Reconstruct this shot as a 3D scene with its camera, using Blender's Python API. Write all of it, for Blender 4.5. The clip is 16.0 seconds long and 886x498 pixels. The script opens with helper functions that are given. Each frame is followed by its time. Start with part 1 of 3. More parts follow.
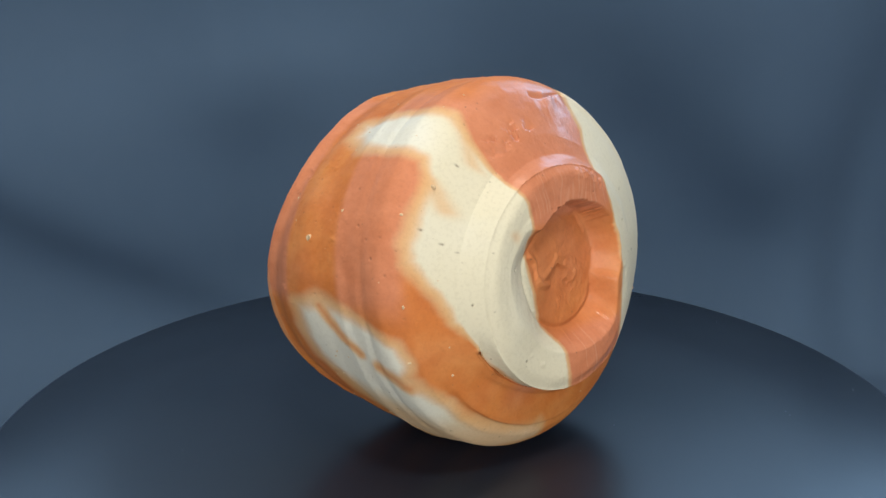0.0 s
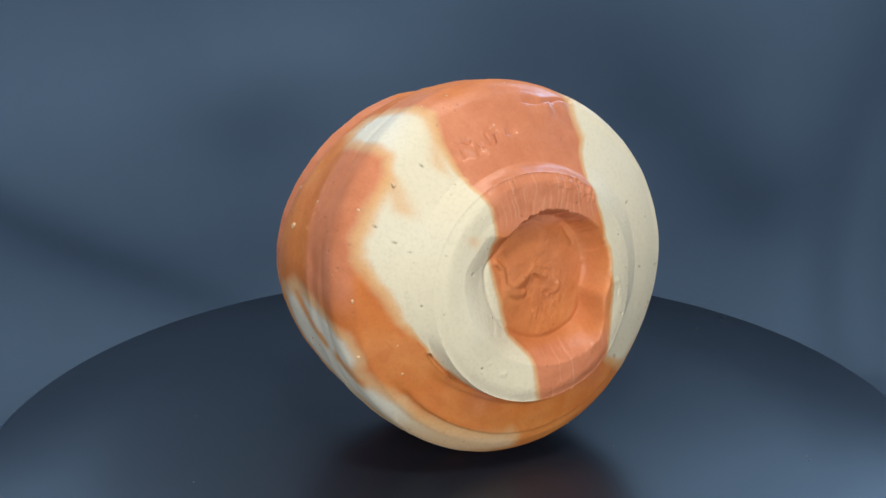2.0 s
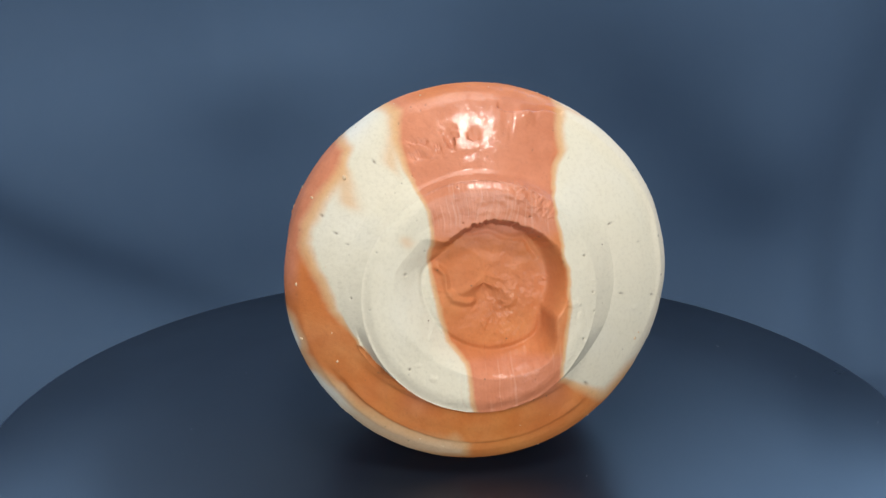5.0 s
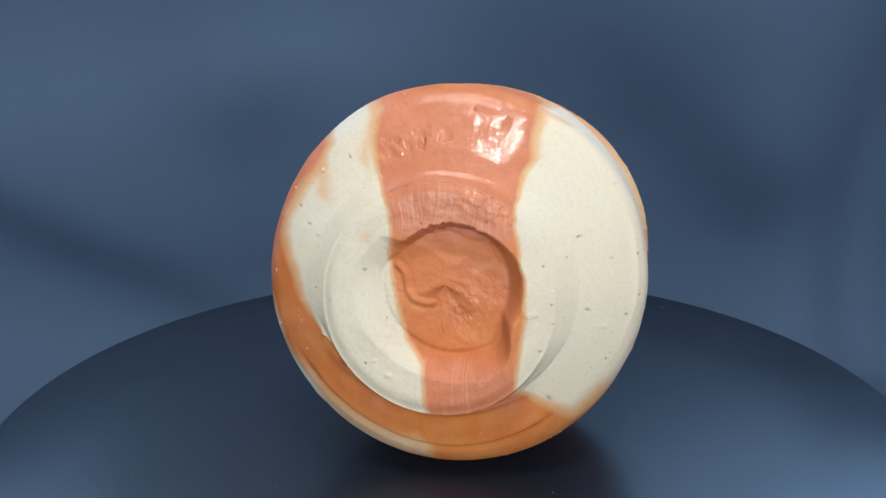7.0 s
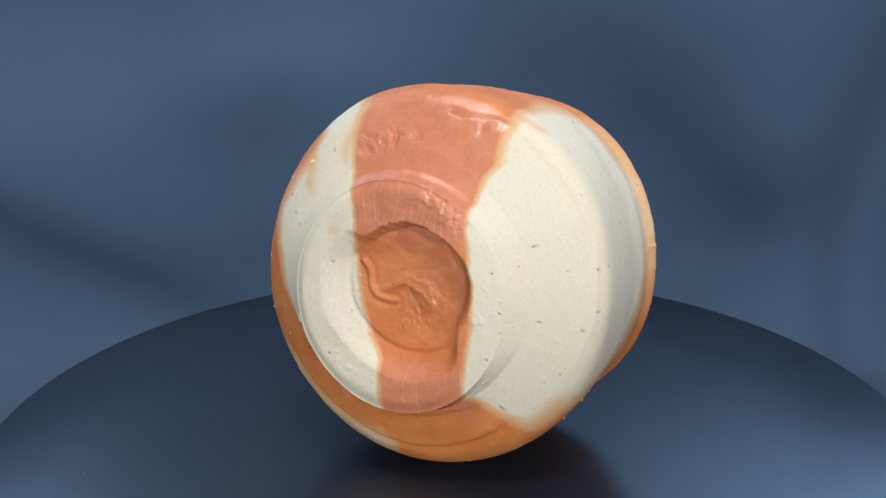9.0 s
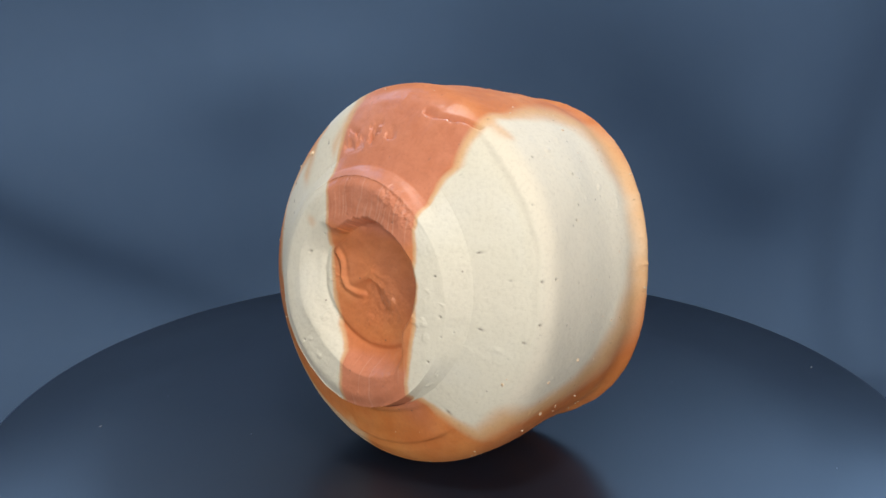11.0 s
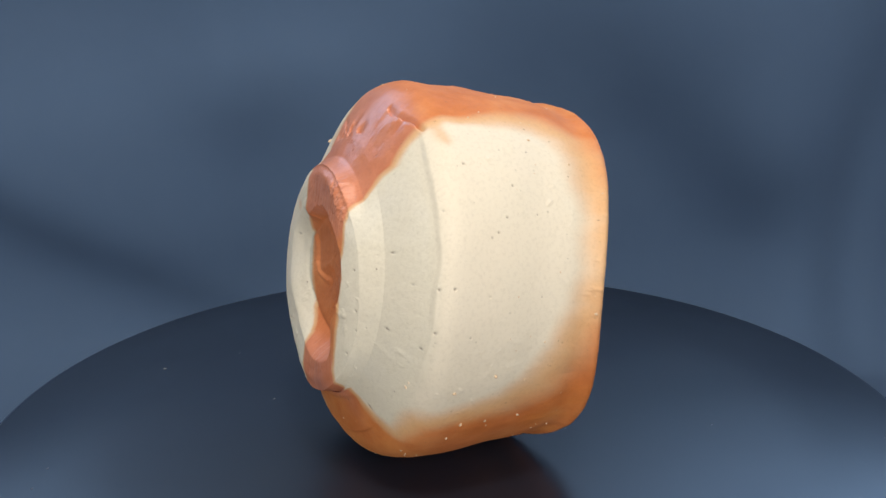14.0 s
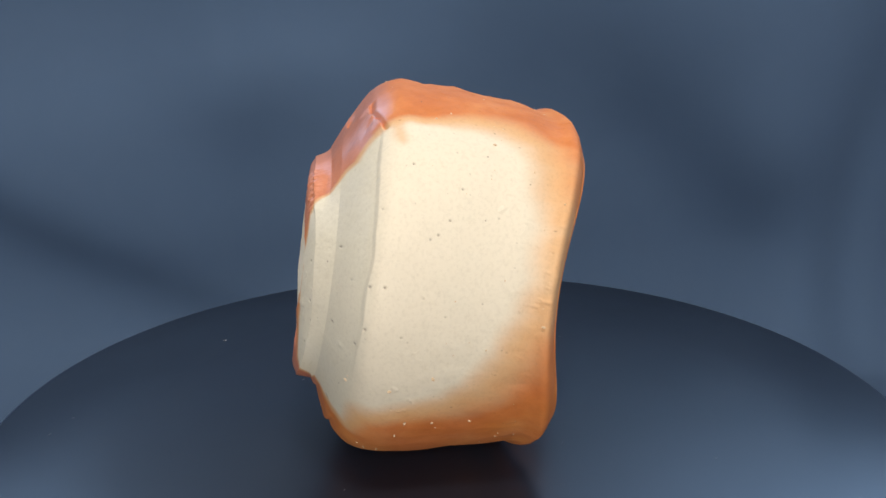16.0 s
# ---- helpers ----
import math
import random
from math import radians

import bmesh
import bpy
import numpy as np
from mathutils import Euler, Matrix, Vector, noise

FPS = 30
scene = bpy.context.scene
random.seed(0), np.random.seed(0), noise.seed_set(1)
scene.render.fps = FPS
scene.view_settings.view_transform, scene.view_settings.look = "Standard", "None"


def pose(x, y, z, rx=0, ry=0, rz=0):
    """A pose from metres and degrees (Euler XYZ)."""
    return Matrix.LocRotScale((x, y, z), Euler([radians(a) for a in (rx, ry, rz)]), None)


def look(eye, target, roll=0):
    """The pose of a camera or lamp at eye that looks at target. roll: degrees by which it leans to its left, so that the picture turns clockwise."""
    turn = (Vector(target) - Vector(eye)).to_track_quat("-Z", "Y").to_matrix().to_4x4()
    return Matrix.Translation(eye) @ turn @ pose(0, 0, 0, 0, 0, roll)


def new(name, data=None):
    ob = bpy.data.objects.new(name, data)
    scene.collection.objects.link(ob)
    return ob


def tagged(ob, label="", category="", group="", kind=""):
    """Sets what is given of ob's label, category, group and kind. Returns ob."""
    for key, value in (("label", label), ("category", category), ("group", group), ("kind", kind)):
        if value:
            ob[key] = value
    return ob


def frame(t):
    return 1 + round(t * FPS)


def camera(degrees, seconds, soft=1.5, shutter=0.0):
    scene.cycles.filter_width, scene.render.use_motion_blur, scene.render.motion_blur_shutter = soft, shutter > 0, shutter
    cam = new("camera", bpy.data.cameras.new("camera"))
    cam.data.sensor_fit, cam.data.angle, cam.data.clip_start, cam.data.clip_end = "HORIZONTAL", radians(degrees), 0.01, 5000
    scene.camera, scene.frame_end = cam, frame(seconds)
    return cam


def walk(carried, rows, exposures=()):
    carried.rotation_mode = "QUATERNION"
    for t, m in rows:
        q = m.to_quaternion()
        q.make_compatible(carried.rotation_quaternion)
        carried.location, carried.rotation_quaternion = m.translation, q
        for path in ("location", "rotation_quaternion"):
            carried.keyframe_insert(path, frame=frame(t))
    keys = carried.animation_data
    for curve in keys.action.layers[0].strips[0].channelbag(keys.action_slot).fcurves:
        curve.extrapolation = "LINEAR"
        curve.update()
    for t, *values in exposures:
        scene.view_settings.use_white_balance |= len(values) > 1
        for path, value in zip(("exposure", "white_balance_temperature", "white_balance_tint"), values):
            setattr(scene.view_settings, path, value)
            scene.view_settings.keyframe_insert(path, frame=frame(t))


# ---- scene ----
# One model unit of the pot is S metres: a small sake cup, about 68 mm across, on a 180 mm display turntable.
S = 0.22

# ---- camera: stands still, looks slightly down ----
cam = camera(40.3, 16.0, soft=1.5)
EYE = Vector((0.0, -S, 0.49046 * S))
PITCH, YAW = radians(-18.0045), radians(-0.0569)
AHEAD = Vector((math.sin(YAW) * math.cos(PITCH), math.cos(YAW) * math.cos(PITCH), math.sin(PITCH)))
VIEW = look(EYE, EYE + AHEAD, -0.697)
walk(cam, [(0.0, VIEW), (16.0, VIEW)], 
     [(0.0, -0.03, 7050, 6), (3.0, -0.04, 6800, 8), (7.0, 0.0, 6350, 10), (9.0, 0.0, 6450, 10), (12.0, 0.02, 6700, 12), (16.0, 0.03, 6950, 13)])

# ---- world and lamps ----
world = bpy.data.worlds.new("room_light")
scene.world = world
world.use_nodes = True
world.node_tree.nodes["Background"].inputs[0].default_value = (0.80, 0.90, 1.0, 1)
world.node_tree.nodes["Background"].inputs[1].default_value = 0.15


def area_lamp(name, eye, target, size, watts, colour):
    data = bpy.data.lights.new(name, "AREA")
    data.shape, data.size, data.size_y = "RECTANGLE", size[0], size[1]
    data.energy, data.color = watts, colour
    ob = new(name, data)
    ob.matrix_world = look(eye, target)
    return ob


area_lamp("overhead_softbox", (-0.04, 0.06, 0.72), (0, 0.0, 0.03), (0.36, 0.36), 1.9, (1.0, 0.96, 0.91))
area_lamp("front_softbox", (0.06, -0.36, 0.76), (0, 0.0, 0.03), (0.11, 0.11), 2.4, (1.0, 0.96, 0.90))
# broad front fill, added to even out the cup; no window stands there
area_lamp("front_fill_light", (0.05, -1.30, 0.46), (0, 0, 0.03), (2.1, 0.9), 19.5, (1.0, 0.985, 0.965))
# two unseen blue lamps, added behind the cloth for the plate's bluish reflection
area_lamp("far_sheen_light", (0.62, 1.12, 0.68), (0.25, 0, 0.10), (1.3, 0.9), 15.0, (0.34, 0.60, 1.0))
area_lamp("far_sheen_light", (-0.76, 1.12, 0.68), (-0.3, 0, 0.10), (0.95, 0.9), 6.5, (0.34, 0.60, 1.0))



# ---- small helpers ----
def smooth(a, b, x):
    t = np.clip((x - a) / (b - a), 0, 1)
    return t * t * (3 - 2 * t)


def hash2(i, j, seed):
    v = np.sin(i * 127.1 + j * 311.7 + seed * 74.7) * 43758.5453
    return v - np.floor(v)


def value_noise(x, y, seed=0):
    i, j = np.floor(x), np.floor(y)
    fx, fy = x - i, y - j
    fx, fy = fx * fx * (3 - 2 * fx), fy * fy * (3 - 2 * fy)
    a, b = hash2(i, j, seed), hash2(i + 1, j, seed)
    c, e = hash2(i, j + 1, seed), hash2(i + 1, j + 1, seed)
    return (a * (1 - fx) + b * fx) * (1 - fy) + (c * (1 - fx) + e * fx) * fy - 0.5


def fractal(x, y, seed=0, octaves=4):
    out, amp = 0.0, 1.0
    for k in range(octaves):
        out = out + amp * value_noise(x * 2 ** k, y * 2 ** k, seed + k)
        amp *= 0.5
    return out


def polygon_distance(points, x, y):
    """Distance to a closed outline, positive inside."""
    best = np.full(x.shape, 1e9)
    inside = np.zeros(x.shape, bool)
    for (x0, y0), (x1, y1) in zip(points, points[1:] + points[:1]):
        dx, dy = x1 - x0, y1 - y0
        t = np.clip(((x - x0) * dx + (y - y0) * dy) / (dx * dx + dy * dy + 1e-12), 0, 1)
        best = np.minimum(best, np.hypot(x - x0 - t * dx, y - y0 - t * dy))
        cross = (y0 > y) != (y1 > y)
        inside ^= cross & (x < dx * (y - y0) / (dy if abs(dy) > 1e-12 else 1e-12) + x0)
    return np.where(inside, best, -best)


def line_distance(points, x, y):
    best = np.full(x.shape, 1e9)
    for (x0, y0), (x1, y1) in zip(points, points[1:]):
        dx, dy = x1 - x0, y1 - y0
        t = np.clip(((x - x0) * dx + (y - y0) * dy) / (dx * dx + dy * dy), 0, 1)
        best = np.minimum(best, np.hypot(x - x0 - t * dx, y - y0 - t * dy))
    return best


def sheet_mesh(name, pts, wrap):
    """A smooth grid mesh from an array of rows x columns x 3."""
    rows, cols = pts.shape[:2]
    n = cols if wrap else cols - 1
    i, j = np.meshgrid(np.arange(rows - 1), np.arange(n), indexing="ij")
    a, b = i * cols + j, i * cols + (j + 1) % cols
    faces = np.stack([a, a + cols, b + cols, b], -1).reshape(-1, 4)
    me = bpy.data.meshes.new(name)
    me.vertices.add(rows * cols)
    me.vertices.foreach_set("co", pts.reshape(-1).astype(np.float32))
    me.loops.add(faces.size)
    me.loops.foreach_set("vertex_index", faces.reshape(-1).astype(np.int32))
    me.polygons.add(len(faces))
    me.polygons.foreach_set("loop_start", np.arange(0, faces.size, 4, dtype=np.int32))
    me.polygons.foreach_set("use_smooth", np.ones(len(faces), bool))
    me.update(calc_edges=True)
    me.validate()
    return me


def attribute(me, name, values):
    at = me.attributes.new(name, "FLOAT", "POINT")
    at.data.foreach_set("value", values.reshape(-1).astype(np.float32))


def part(name, bm, material, parent, label=""):
    me = bpy.data.meshes.new(name)
    bm.to_mesh(me)
    bm.free()
    me.materials.append(material)
    ob = new(name, me)
    ob.parent = parent
    return tagged(ob, label)


# ---- materials ----
def material(name):
    m = bpy.data.materials.new(name)
    m.use_nodes = True
    nt = m.node_tree
    return m, nt, nt.nodes["Principled BSDF"]


def node(nt, kind, **values):
    n = nt.nodes.new(kind)
    for k, v in values.items():
        n.inputs[k.replace("_", " ")].default_value = v
    return n


def noise_node(nt, coord, scale, detail=4.0, rough=0.55):
    n = node(nt, "ShaderNodeTexNoise", Scale=scale, Detail=detail, Roughness=rough)
    nt.links.new(coord, n.inputs["Vector"])
    return n.outputs["Fac"]


def ramp(nt, fac, stops):
    n = nt.nodes.new("ShaderNodeValToRGB")
    el = n.color_ramp.elements
    while len(el) < len(stops):
        el.new(0.5)
    for e, (pos, col) in zip(el, stops):
        e.position = pos
        e.color = (*col, 1) if len(col) == 3 else col
    nt.links.new(fac, n.inputs[0])
    return n.outputs[0]


def calc(nt, op, a, b, clamp=False):
    n = nt.nodes.new("ShaderNodeMath")
    n.operation, n.use_clamp = op, clamp
    for k, v in enumerate((a, b)):
        if isinstance(v, (int, float)):
            n.inputs[k].default_value = v
        else:
            nt.links.new(v, n.inputs[k])
    return n.outputs[0]


def mix(nt, fac, a, b, blend="MIX"):
    n = nt.nodes.new("ShaderNodeMix")
    n.data_type, n.blend_type = "RGBA", blend
    for sock, v in ((n.inputs[0], fac), (n.inputs[6], a), (n.inputs[7], b)):
        if isinstance(v, (int, float)):
            sock.default_value = v
        elif isinstance(v, tuple):
            sock.default_value = (*v, 1)
        else:
            nt.links.new(v, sock)
    return n.outputs[2]


def bump(nt, height, strength, distance, normal=None):
    n = node(nt, "ShaderNodeBump", Strength=strength, Distance=distance)
    nt.links.new(height, n.inputs["Height"])
    if normal is not None:
        nt.links.new(normal, n.inputs["Normal"])
    return n.outputs[0]


def clay_material():
    """Unglazed pale clay with orange and salmon fire marks."""
    m, nt, bsdf = material("fired_clay")
    link = nt.links.new
    co = nt.nodes.new("ShaderNodeTexCoord").outputs["Object"]

    def attr(name):
        n = nt.nodes.new("ShaderNodeAttribute")
        n.attribute_name = name
        return n.outputs["Fac"]
    flash, pink, pit, gloss = attr("flash"), attr("pink"), attr("pit"), attr("gloss")
    broad = noise_node(nt, co, 60, 3)
    mid = noise_node(nt, co, 260, 4)
    fine = noise_node(nt, co, 1500, 5, 0.65)
    tone = calc(nt, "ADD", attr("warm"), calc(nt, "MULTIPLY", calc(nt, "SUBTRACT", broad, 0.5), 0.5), True)
    white = ramp(nt, tone, [(0.0, (0.70, 0.69, 0.62)), (0.5, (0.68, 0.63, 0.49)), (1.0, (0.72, 0.645, 0.50))])
    stain = calc(nt, "ADD", calc(nt, "MULTIPLY", mid, 0.35), calc(nt, "MULTIPLY", broad, 0.65))
    orange = ramp(nt, stain, [(0.32, (0.49, 0.126, 0.016)), (0.5, (0.60, 0.180, 0.030)), (0.68, (0.68, 0.260, 0.060))])
    salmon = ramp(nt, mid, [(0.3, (0.53, 0.176, 0.082)), (0.7, (0.62, 0.228, 0.118))])
    red = mix(nt, pink, orange, salmon)
    wob = calc(nt, "MULTIPLY", calc(nt, "SUBTRACT", mid, 0.5), 0.35)
    edge = calc(nt, "MULTIPLY", calc(nt, "MULTIPLY", flash, calc(nt, "SUBTRACT", 1.0, flash)), 4.0)
    amount = calc(nt, "ADD", flash, calc(nt, "MULTIPLY", wob, edge), True)
    base = mix(nt, amount, white, red)
    halo = calc(nt, "MULTIPLY", edge, 0.55)
    base = mix(nt, halo, base, (0.66, 0.36, 0.12))
    grain = ramp(nt, fine, [(0.28, (0.74, 0.72, 0.70)), (0.52, (1.0, 1.0, 1.0))])
    base = mix(nt, 0.34, base, grain, "MULTIPLY")
    # dark iron specks
    vor = node(nt, "ShaderNodeTexVoronoi", Scale=460.0)
    link(co, vor.inputs["Vector"])
    speck = ramp(nt, vor.outputs["Distance"], [(0.05, (1, 1, 1)), (0.10, (0, 0, 0))])
    pick = ramp(nt, vor.outputs["Color"], [(0.74, (0, 0, 0)), (0.80, (1, 1, 1))])
    dark = calc(nt, "MULTIPLY", speck, calc(nt, "MULTIPLY", pick, 0.65))
    base = mix(nt, dark, base, (0.16, 0.10, 0.06))
    base = mix(nt, attr("scratch"), base, (0.78, 0.50, 0.36))
    # dark brown along the crevice
    base = mix(nt, attr("crevice_brown"), base, (0.21, 0.065, 0.016))
    base = mix(nt, pit, base, (0.10, 0.07, 0.05))
    link(base, bsdf.inputs["Base Color"])
    rough = calc(nt, "SUBTRACT", calc(nt, "ADD", 0.62, calc(nt, "MULTIPLY", fine, 0.25)), calc(nt, "MULTIPLY", gloss, 0.40))
    link(rough, bsdf.inputs["Roughness"])
    bsdf.inputs["IOR"].default_value = 1.45
    wetness = calc(nt, "MULTIPLY", gloss, 0.75)
    link(wetness, bsdf.inputs["Coat Weight"])
    bsdf.inputs["Coat Roughness"].default_value = 0.11
    bsdf.inputs["Coat IOR"].default_value = 1.75
    ripple = calc(nt, "MULTIPLY", gloss, noise_node(nt, co, 1000, 3, 0.6))
    n0 = bump(nt, ripple, 0.45, 0.00034)
    n1 = bump(nt, fine, 0.16, 0.0003)
    link(n0, bsdf.inputs["Coat Normal"])
    n2 = bump(nt, mid, 0.15, 0.0010, n1)
    n3 = bump(nt, dark, -0.5, 0.0004, n2)
    link(n3, bsdf.inputs["Normal"])
    return m


def plain(name, colour, rough, scale, spread, relief=0.2, distance=0.0005, metal=0.0):
    m, nt, bsdf = material(name)
    co = nt.nodes.new("ShaderNodeTexCoord").outputs["Object"]
    a = noise_node(nt, co, scale, 5)
    b = noise_node(nt, co, scale * 12, 3)
    lo, hi = tuple(c * (1 - spread) for c in colour), tuple(c * (1 + spread) for c in colour)
    base = ramp(nt, a, [(0.3, lo), (0.7, hi)])
    nt.links.new(base, bsdf.inputs["Base Color"])
    nt.links.new(calc(nt, "ADD", rough - 0.06, calc(nt, "MULTIPLY", b, 0.12)), bsdf.inputs["Roughness"])
    nt.links.new(bump(nt, b, relief, distance), bsdf.inputs["Normal"])
    bsdf.inputs["Metallic"].default_value = metal
    return m


CLAY = clay_material()
CLOTH = plain("blue_cloth", (0.051, 0.093, 0.161), 0.9, 9, 0.06, 0.15, 0.0006)
DISC = plain("black_disc", (0.010, 0.016, 0.028), 0.30, 4, 0.12, 0.0, 0.0002)
PLASTIC = plain("dark_plastic", (0.03, 0.03, 0.035), 0.5, 60, 0.1)
WALL = plain("wall_paint", (0.55, 0.57, 0.60), 0.85, 3, 0.04)
WOOD = plain("table_wood", (0.16, 0.10, 0.06), 0.55, 12, 0.3)
GRIT = plain("pale_grit", (0.64, 0.47, 0.30), 0.7, 900, 0.1)
DUST = plain("dust", (0.22, 0.23, 0.25), 0.9, 900, 0.1)


# ---- setting ----
def box(name, lo, hi, mat, kind="structure"):
    bm = bmesh.new()
    bmesh.ops.create_cube(bm, size=1)
    for v in bm.verts:
        v.co = Vector([lo[k] + (v.co[k] + 0.5) * (hi[k] - lo[k]) for k in range(3)])
    me = bpy.data.meshes.new(name)
    bm.to_mesh(me)
    bm.free()
    me.materials.append(mat)
    return tagged(new(name, me), kind=kind)


TABLE_Z = -0.085   # top of the cloth-covered table
box("floor", (-1.8, -1.8, -0.86), (1.8, 1.2, -0.80), WOOD)
box("wall_north", (-1.8, 1.2, -0.80), (1.8, 1.3, 1.60), WALL)
box("wall_south", (-1.8, -1.9, -0.80), (1.8, -1.8, 1.60), WALL)
box("wall_west", (-1.9, -1.9, -0.80), (-1.8, 1.3, 1.60), WALL)
box("wall_east", (1.8, -1.9, -0.80), (1.9, 1.3, 1.60), WALL)
box("ceiling", (-1.9, -1.9, 1.60), (1.9, 1.3, 1.70), WALL)


def table():
    base = tagged(new("table"), "dark wooden table under the blue cloth", "table")
    base.location = (0, 0, -0.80)

    def slab(name, lo, hi):
        bm = bmesh.new()
        bmesh.ops.create_cube(bm, size=1)
        for v in bm.verts:
            v.co = Vector([lo[k] + (v.co[k] + 0.5) * (hi[k] - lo[k]) for k in range(3)])
        bmesh.ops.bevel(bm, geom=bm.edges[:], offset=0.004, segments=2, affect="EDGES")
        part(name, bm, WOOD, base)
    slab("tabletop", (-0.75, -0.45, 0.68), (0.75, 0.55, 0.7135))
    for x in (-0.70, 0.64):
        for y in (-0.40, 0.44):
            slab("leg", (x, y, 0.0), (x + 0.06, y + 0.06, 0.6795))


table()


# ---- backdrop: blue cloth that lies on the table and rises behind it ----
def fold_slope(x, z):
    """How far the cloth leans over, from its few broad folds."""
    def line(x0, z0, x1, z1, w, a):
        dx, dz = x1 - x0, z1 - z0
        t = np.clip(((x - x0) * dx + (z - z0) * dz) / (dx * dx + dz * dz), 0, 1)
        r = np.hypot(x - x0 - t * dx, z - z0 - t * dz) / w
        return a * np.exp(-r * r)

    def blob(x0, z0, wx, wz, a):
        return a * np.exp(-((x - x0) / wx) ** 2 - ((z - z0) / wz) ** 2)
    v = line(-0.27, -0.022, -0.105, -0.108, 0.017, 0.42)
    v = v + blob(-0.092, -0.012, 0.034, 0.022, 0.22)
    v = v + blob(0.160, -0.050, 0.050, 0.032, 0.22) + line(0.10, -0.01, 0.15, -0.05, 0.026, 0.26)
    v = v + blob(0.215, 0.030, 0.030, 0.065, 0.46)
    v = v + blob(-0.16, 0.062, 0.080, 0.020, 0.12) + blob(0.05, 0.03, 0.05, 0.05, 0.26) + blob(0.11, 0.02, 0.05, 0.04, 0.22)
    v = v - blob(-0.07, 0.026, 0.050, 0.014, 0.16) - blob(-0.18, 0.005, 0.07, 0.03, 0.20)
    return 1.15 * v


def backdrop():
    rad, wall_y = 0.05, 0.21
    xs = np.linspace(-0.70, 0.70, 300)
    flat = np.linspace(-0.36, wall_y - rad, 70)
    turn = np.linspace(0, math.pi / 2, 40)[1:]
    up = np.linspace(TABLE_Z + 0.0015 + rad, 0.120, 110)[1:]
    low = TABLE_Z + 0.0015
    y = np.concatenate([flat, wall_y - rad + rad * np.sin(turn), np.full(len(up), wall_y)])
    z = np.concatenate([np.full(len(flat), low), low + rad - rad * np.cos(turn), up])
    tilt = np.concatenate([np.zeros(len(flat)), turn, np.full(len(up), math.pi / 2)])
    step = np.hypot(np.gradient(y), np.gradient(z))
    X, Y = np.meshgrid(xs, y)
    Z = np.repeat(z[:, None], len(xs), 1)
    far = 0.56 / (Y + S)
    lean = fold_slope(X * far, EYE.z + (Z - EYE.z) * far) * smooth(0.2, 0.9, tilt)[:, None]
    h = np.cumsum(lean * step[:, None], 0)
    h = h - 0.5 * h[-1] * smooth(0, 1.2, tilt)[:, None] + 0.003 * fractal(X * 5, Z * 4 + Y * 4, 5, 2) * smooth(0.1, 0.6, tilt)[:, None]
    pts = np.stack([X, Y - h * np.sin(tilt)[:, None], np.maximum(Z + h * np.cos(tilt)[:, None], low)], -1)
    me = sheet_mesh("backdrop", pts, False)
    me.materials.append(CLOTH)
    ob = new("backdrop", me)
    mod = ob.modifiers.new("thickness", "SOLIDIFY")
    mod.thickness, mod.offset = 0.0012, 1.0
    return tagged(ob, "dark blue cloth hanging in soft folds", "backdrop", kind="structure")


backdrop()


# ---- turntable ----
def lathe(profile, steps=160):
    """A turned solid from (radius, height) pairs, first and last on the axis."""
    bm = bmesh.new()
    rings = []
    for r, z in profile:
        if r < 1e-6:
            rings.append([bm.verts.new((0, 0, z))])
        else:
            rings.append([bm.verts.new((r * math.cos(2 * math.pi * k / steps), r * math.sin(2 * math.pi * k / steps), z))
                          for k in range(steps)])
    for a, b in zip(rings, rings[1:]):
        for k in range(steps):
            q = (k + 1) % steps
            if len(a) == 1:
                bm.faces.new((a[0], b[k], b[q]))
            elif len(b) == 1:
                bm.faces.new((a[k], b[0], a[q]))
            else:
                bm.faces.new((a[k], b[k], b[q], a[q]))
    bmesh.ops.recalc_face_normals(bm, faces=bm.faces[:])
    for f in bm.faces:
        f.smooth = True
    return bm


DISC_R = 0.4171 * S


def turntable():
    base = tagged(new("turntable"), "round matt black motorised display turntable with a turning plate", "turntable")
    base.location = (0, 0, TABLE_Z)
    top = -TABLE_Z
    plinth = part("plinth", lathe([(0, 0.0), (0.070, 0.0), (0.072, 0.002), (0.072, 0.064), (0.070, 0.066), (0, 0.066)]), PLASTIC, base)
    plate = part("plate", lathe([(0, 0.0665 - top), (DISC_R - 0.004, 0.0665 - top), (DISC_R - 0.0012, 0.0685 - top), (DISC_R, 0.0715 - top),
                                 (DISC_R, -0.0012), (DISC_R - 0.0004, -0.0004), (DISC_R - 0.0012, 0.0),
                                 (DISC_R * 0.7, 0.0), (DISC_R * 0.35, 0.0), (0, 0.0)], 256), DISC, base, "matt black turning plate")
    plate.location = (0, 0, top)
    return base, plate


TABLE, PLATE = turntable()

# ---- the cup ----
# Its axis points out of the foot; x to its side, y up, u along the axis, in model units.
AXIS_AZ, AXIS_EL = -0.78284, 0.1708
CUP_N = Vector((math.cos(AXIS_AZ) * math.cos(AXIS_EL), math.sin(AXIS_AZ) * math.cos(AXIS_EL), math.sin(AXIS_EL)))
CUP_X = Vector((0, 0, 1)).cross(CUP_N).normalized()
CUP_Y = CUP_N.cross(CUP_X)
CUP_O = CUP_X * 0.02219 + Vector((0, 0, 0.15349))
U_JOIN, U_FOOT = 0.10521, 0.12645
TILT = (0.04505, 0.01538)
FOOT_C, FOOT_R = (-0.004, -0.011), 0.0925
RECESS_C, RECESS_R = (0.008, 0.001), 0.054

SS = np.array([0, .04, .1, .2, .35, .5, .65, .76, .87, 1.])
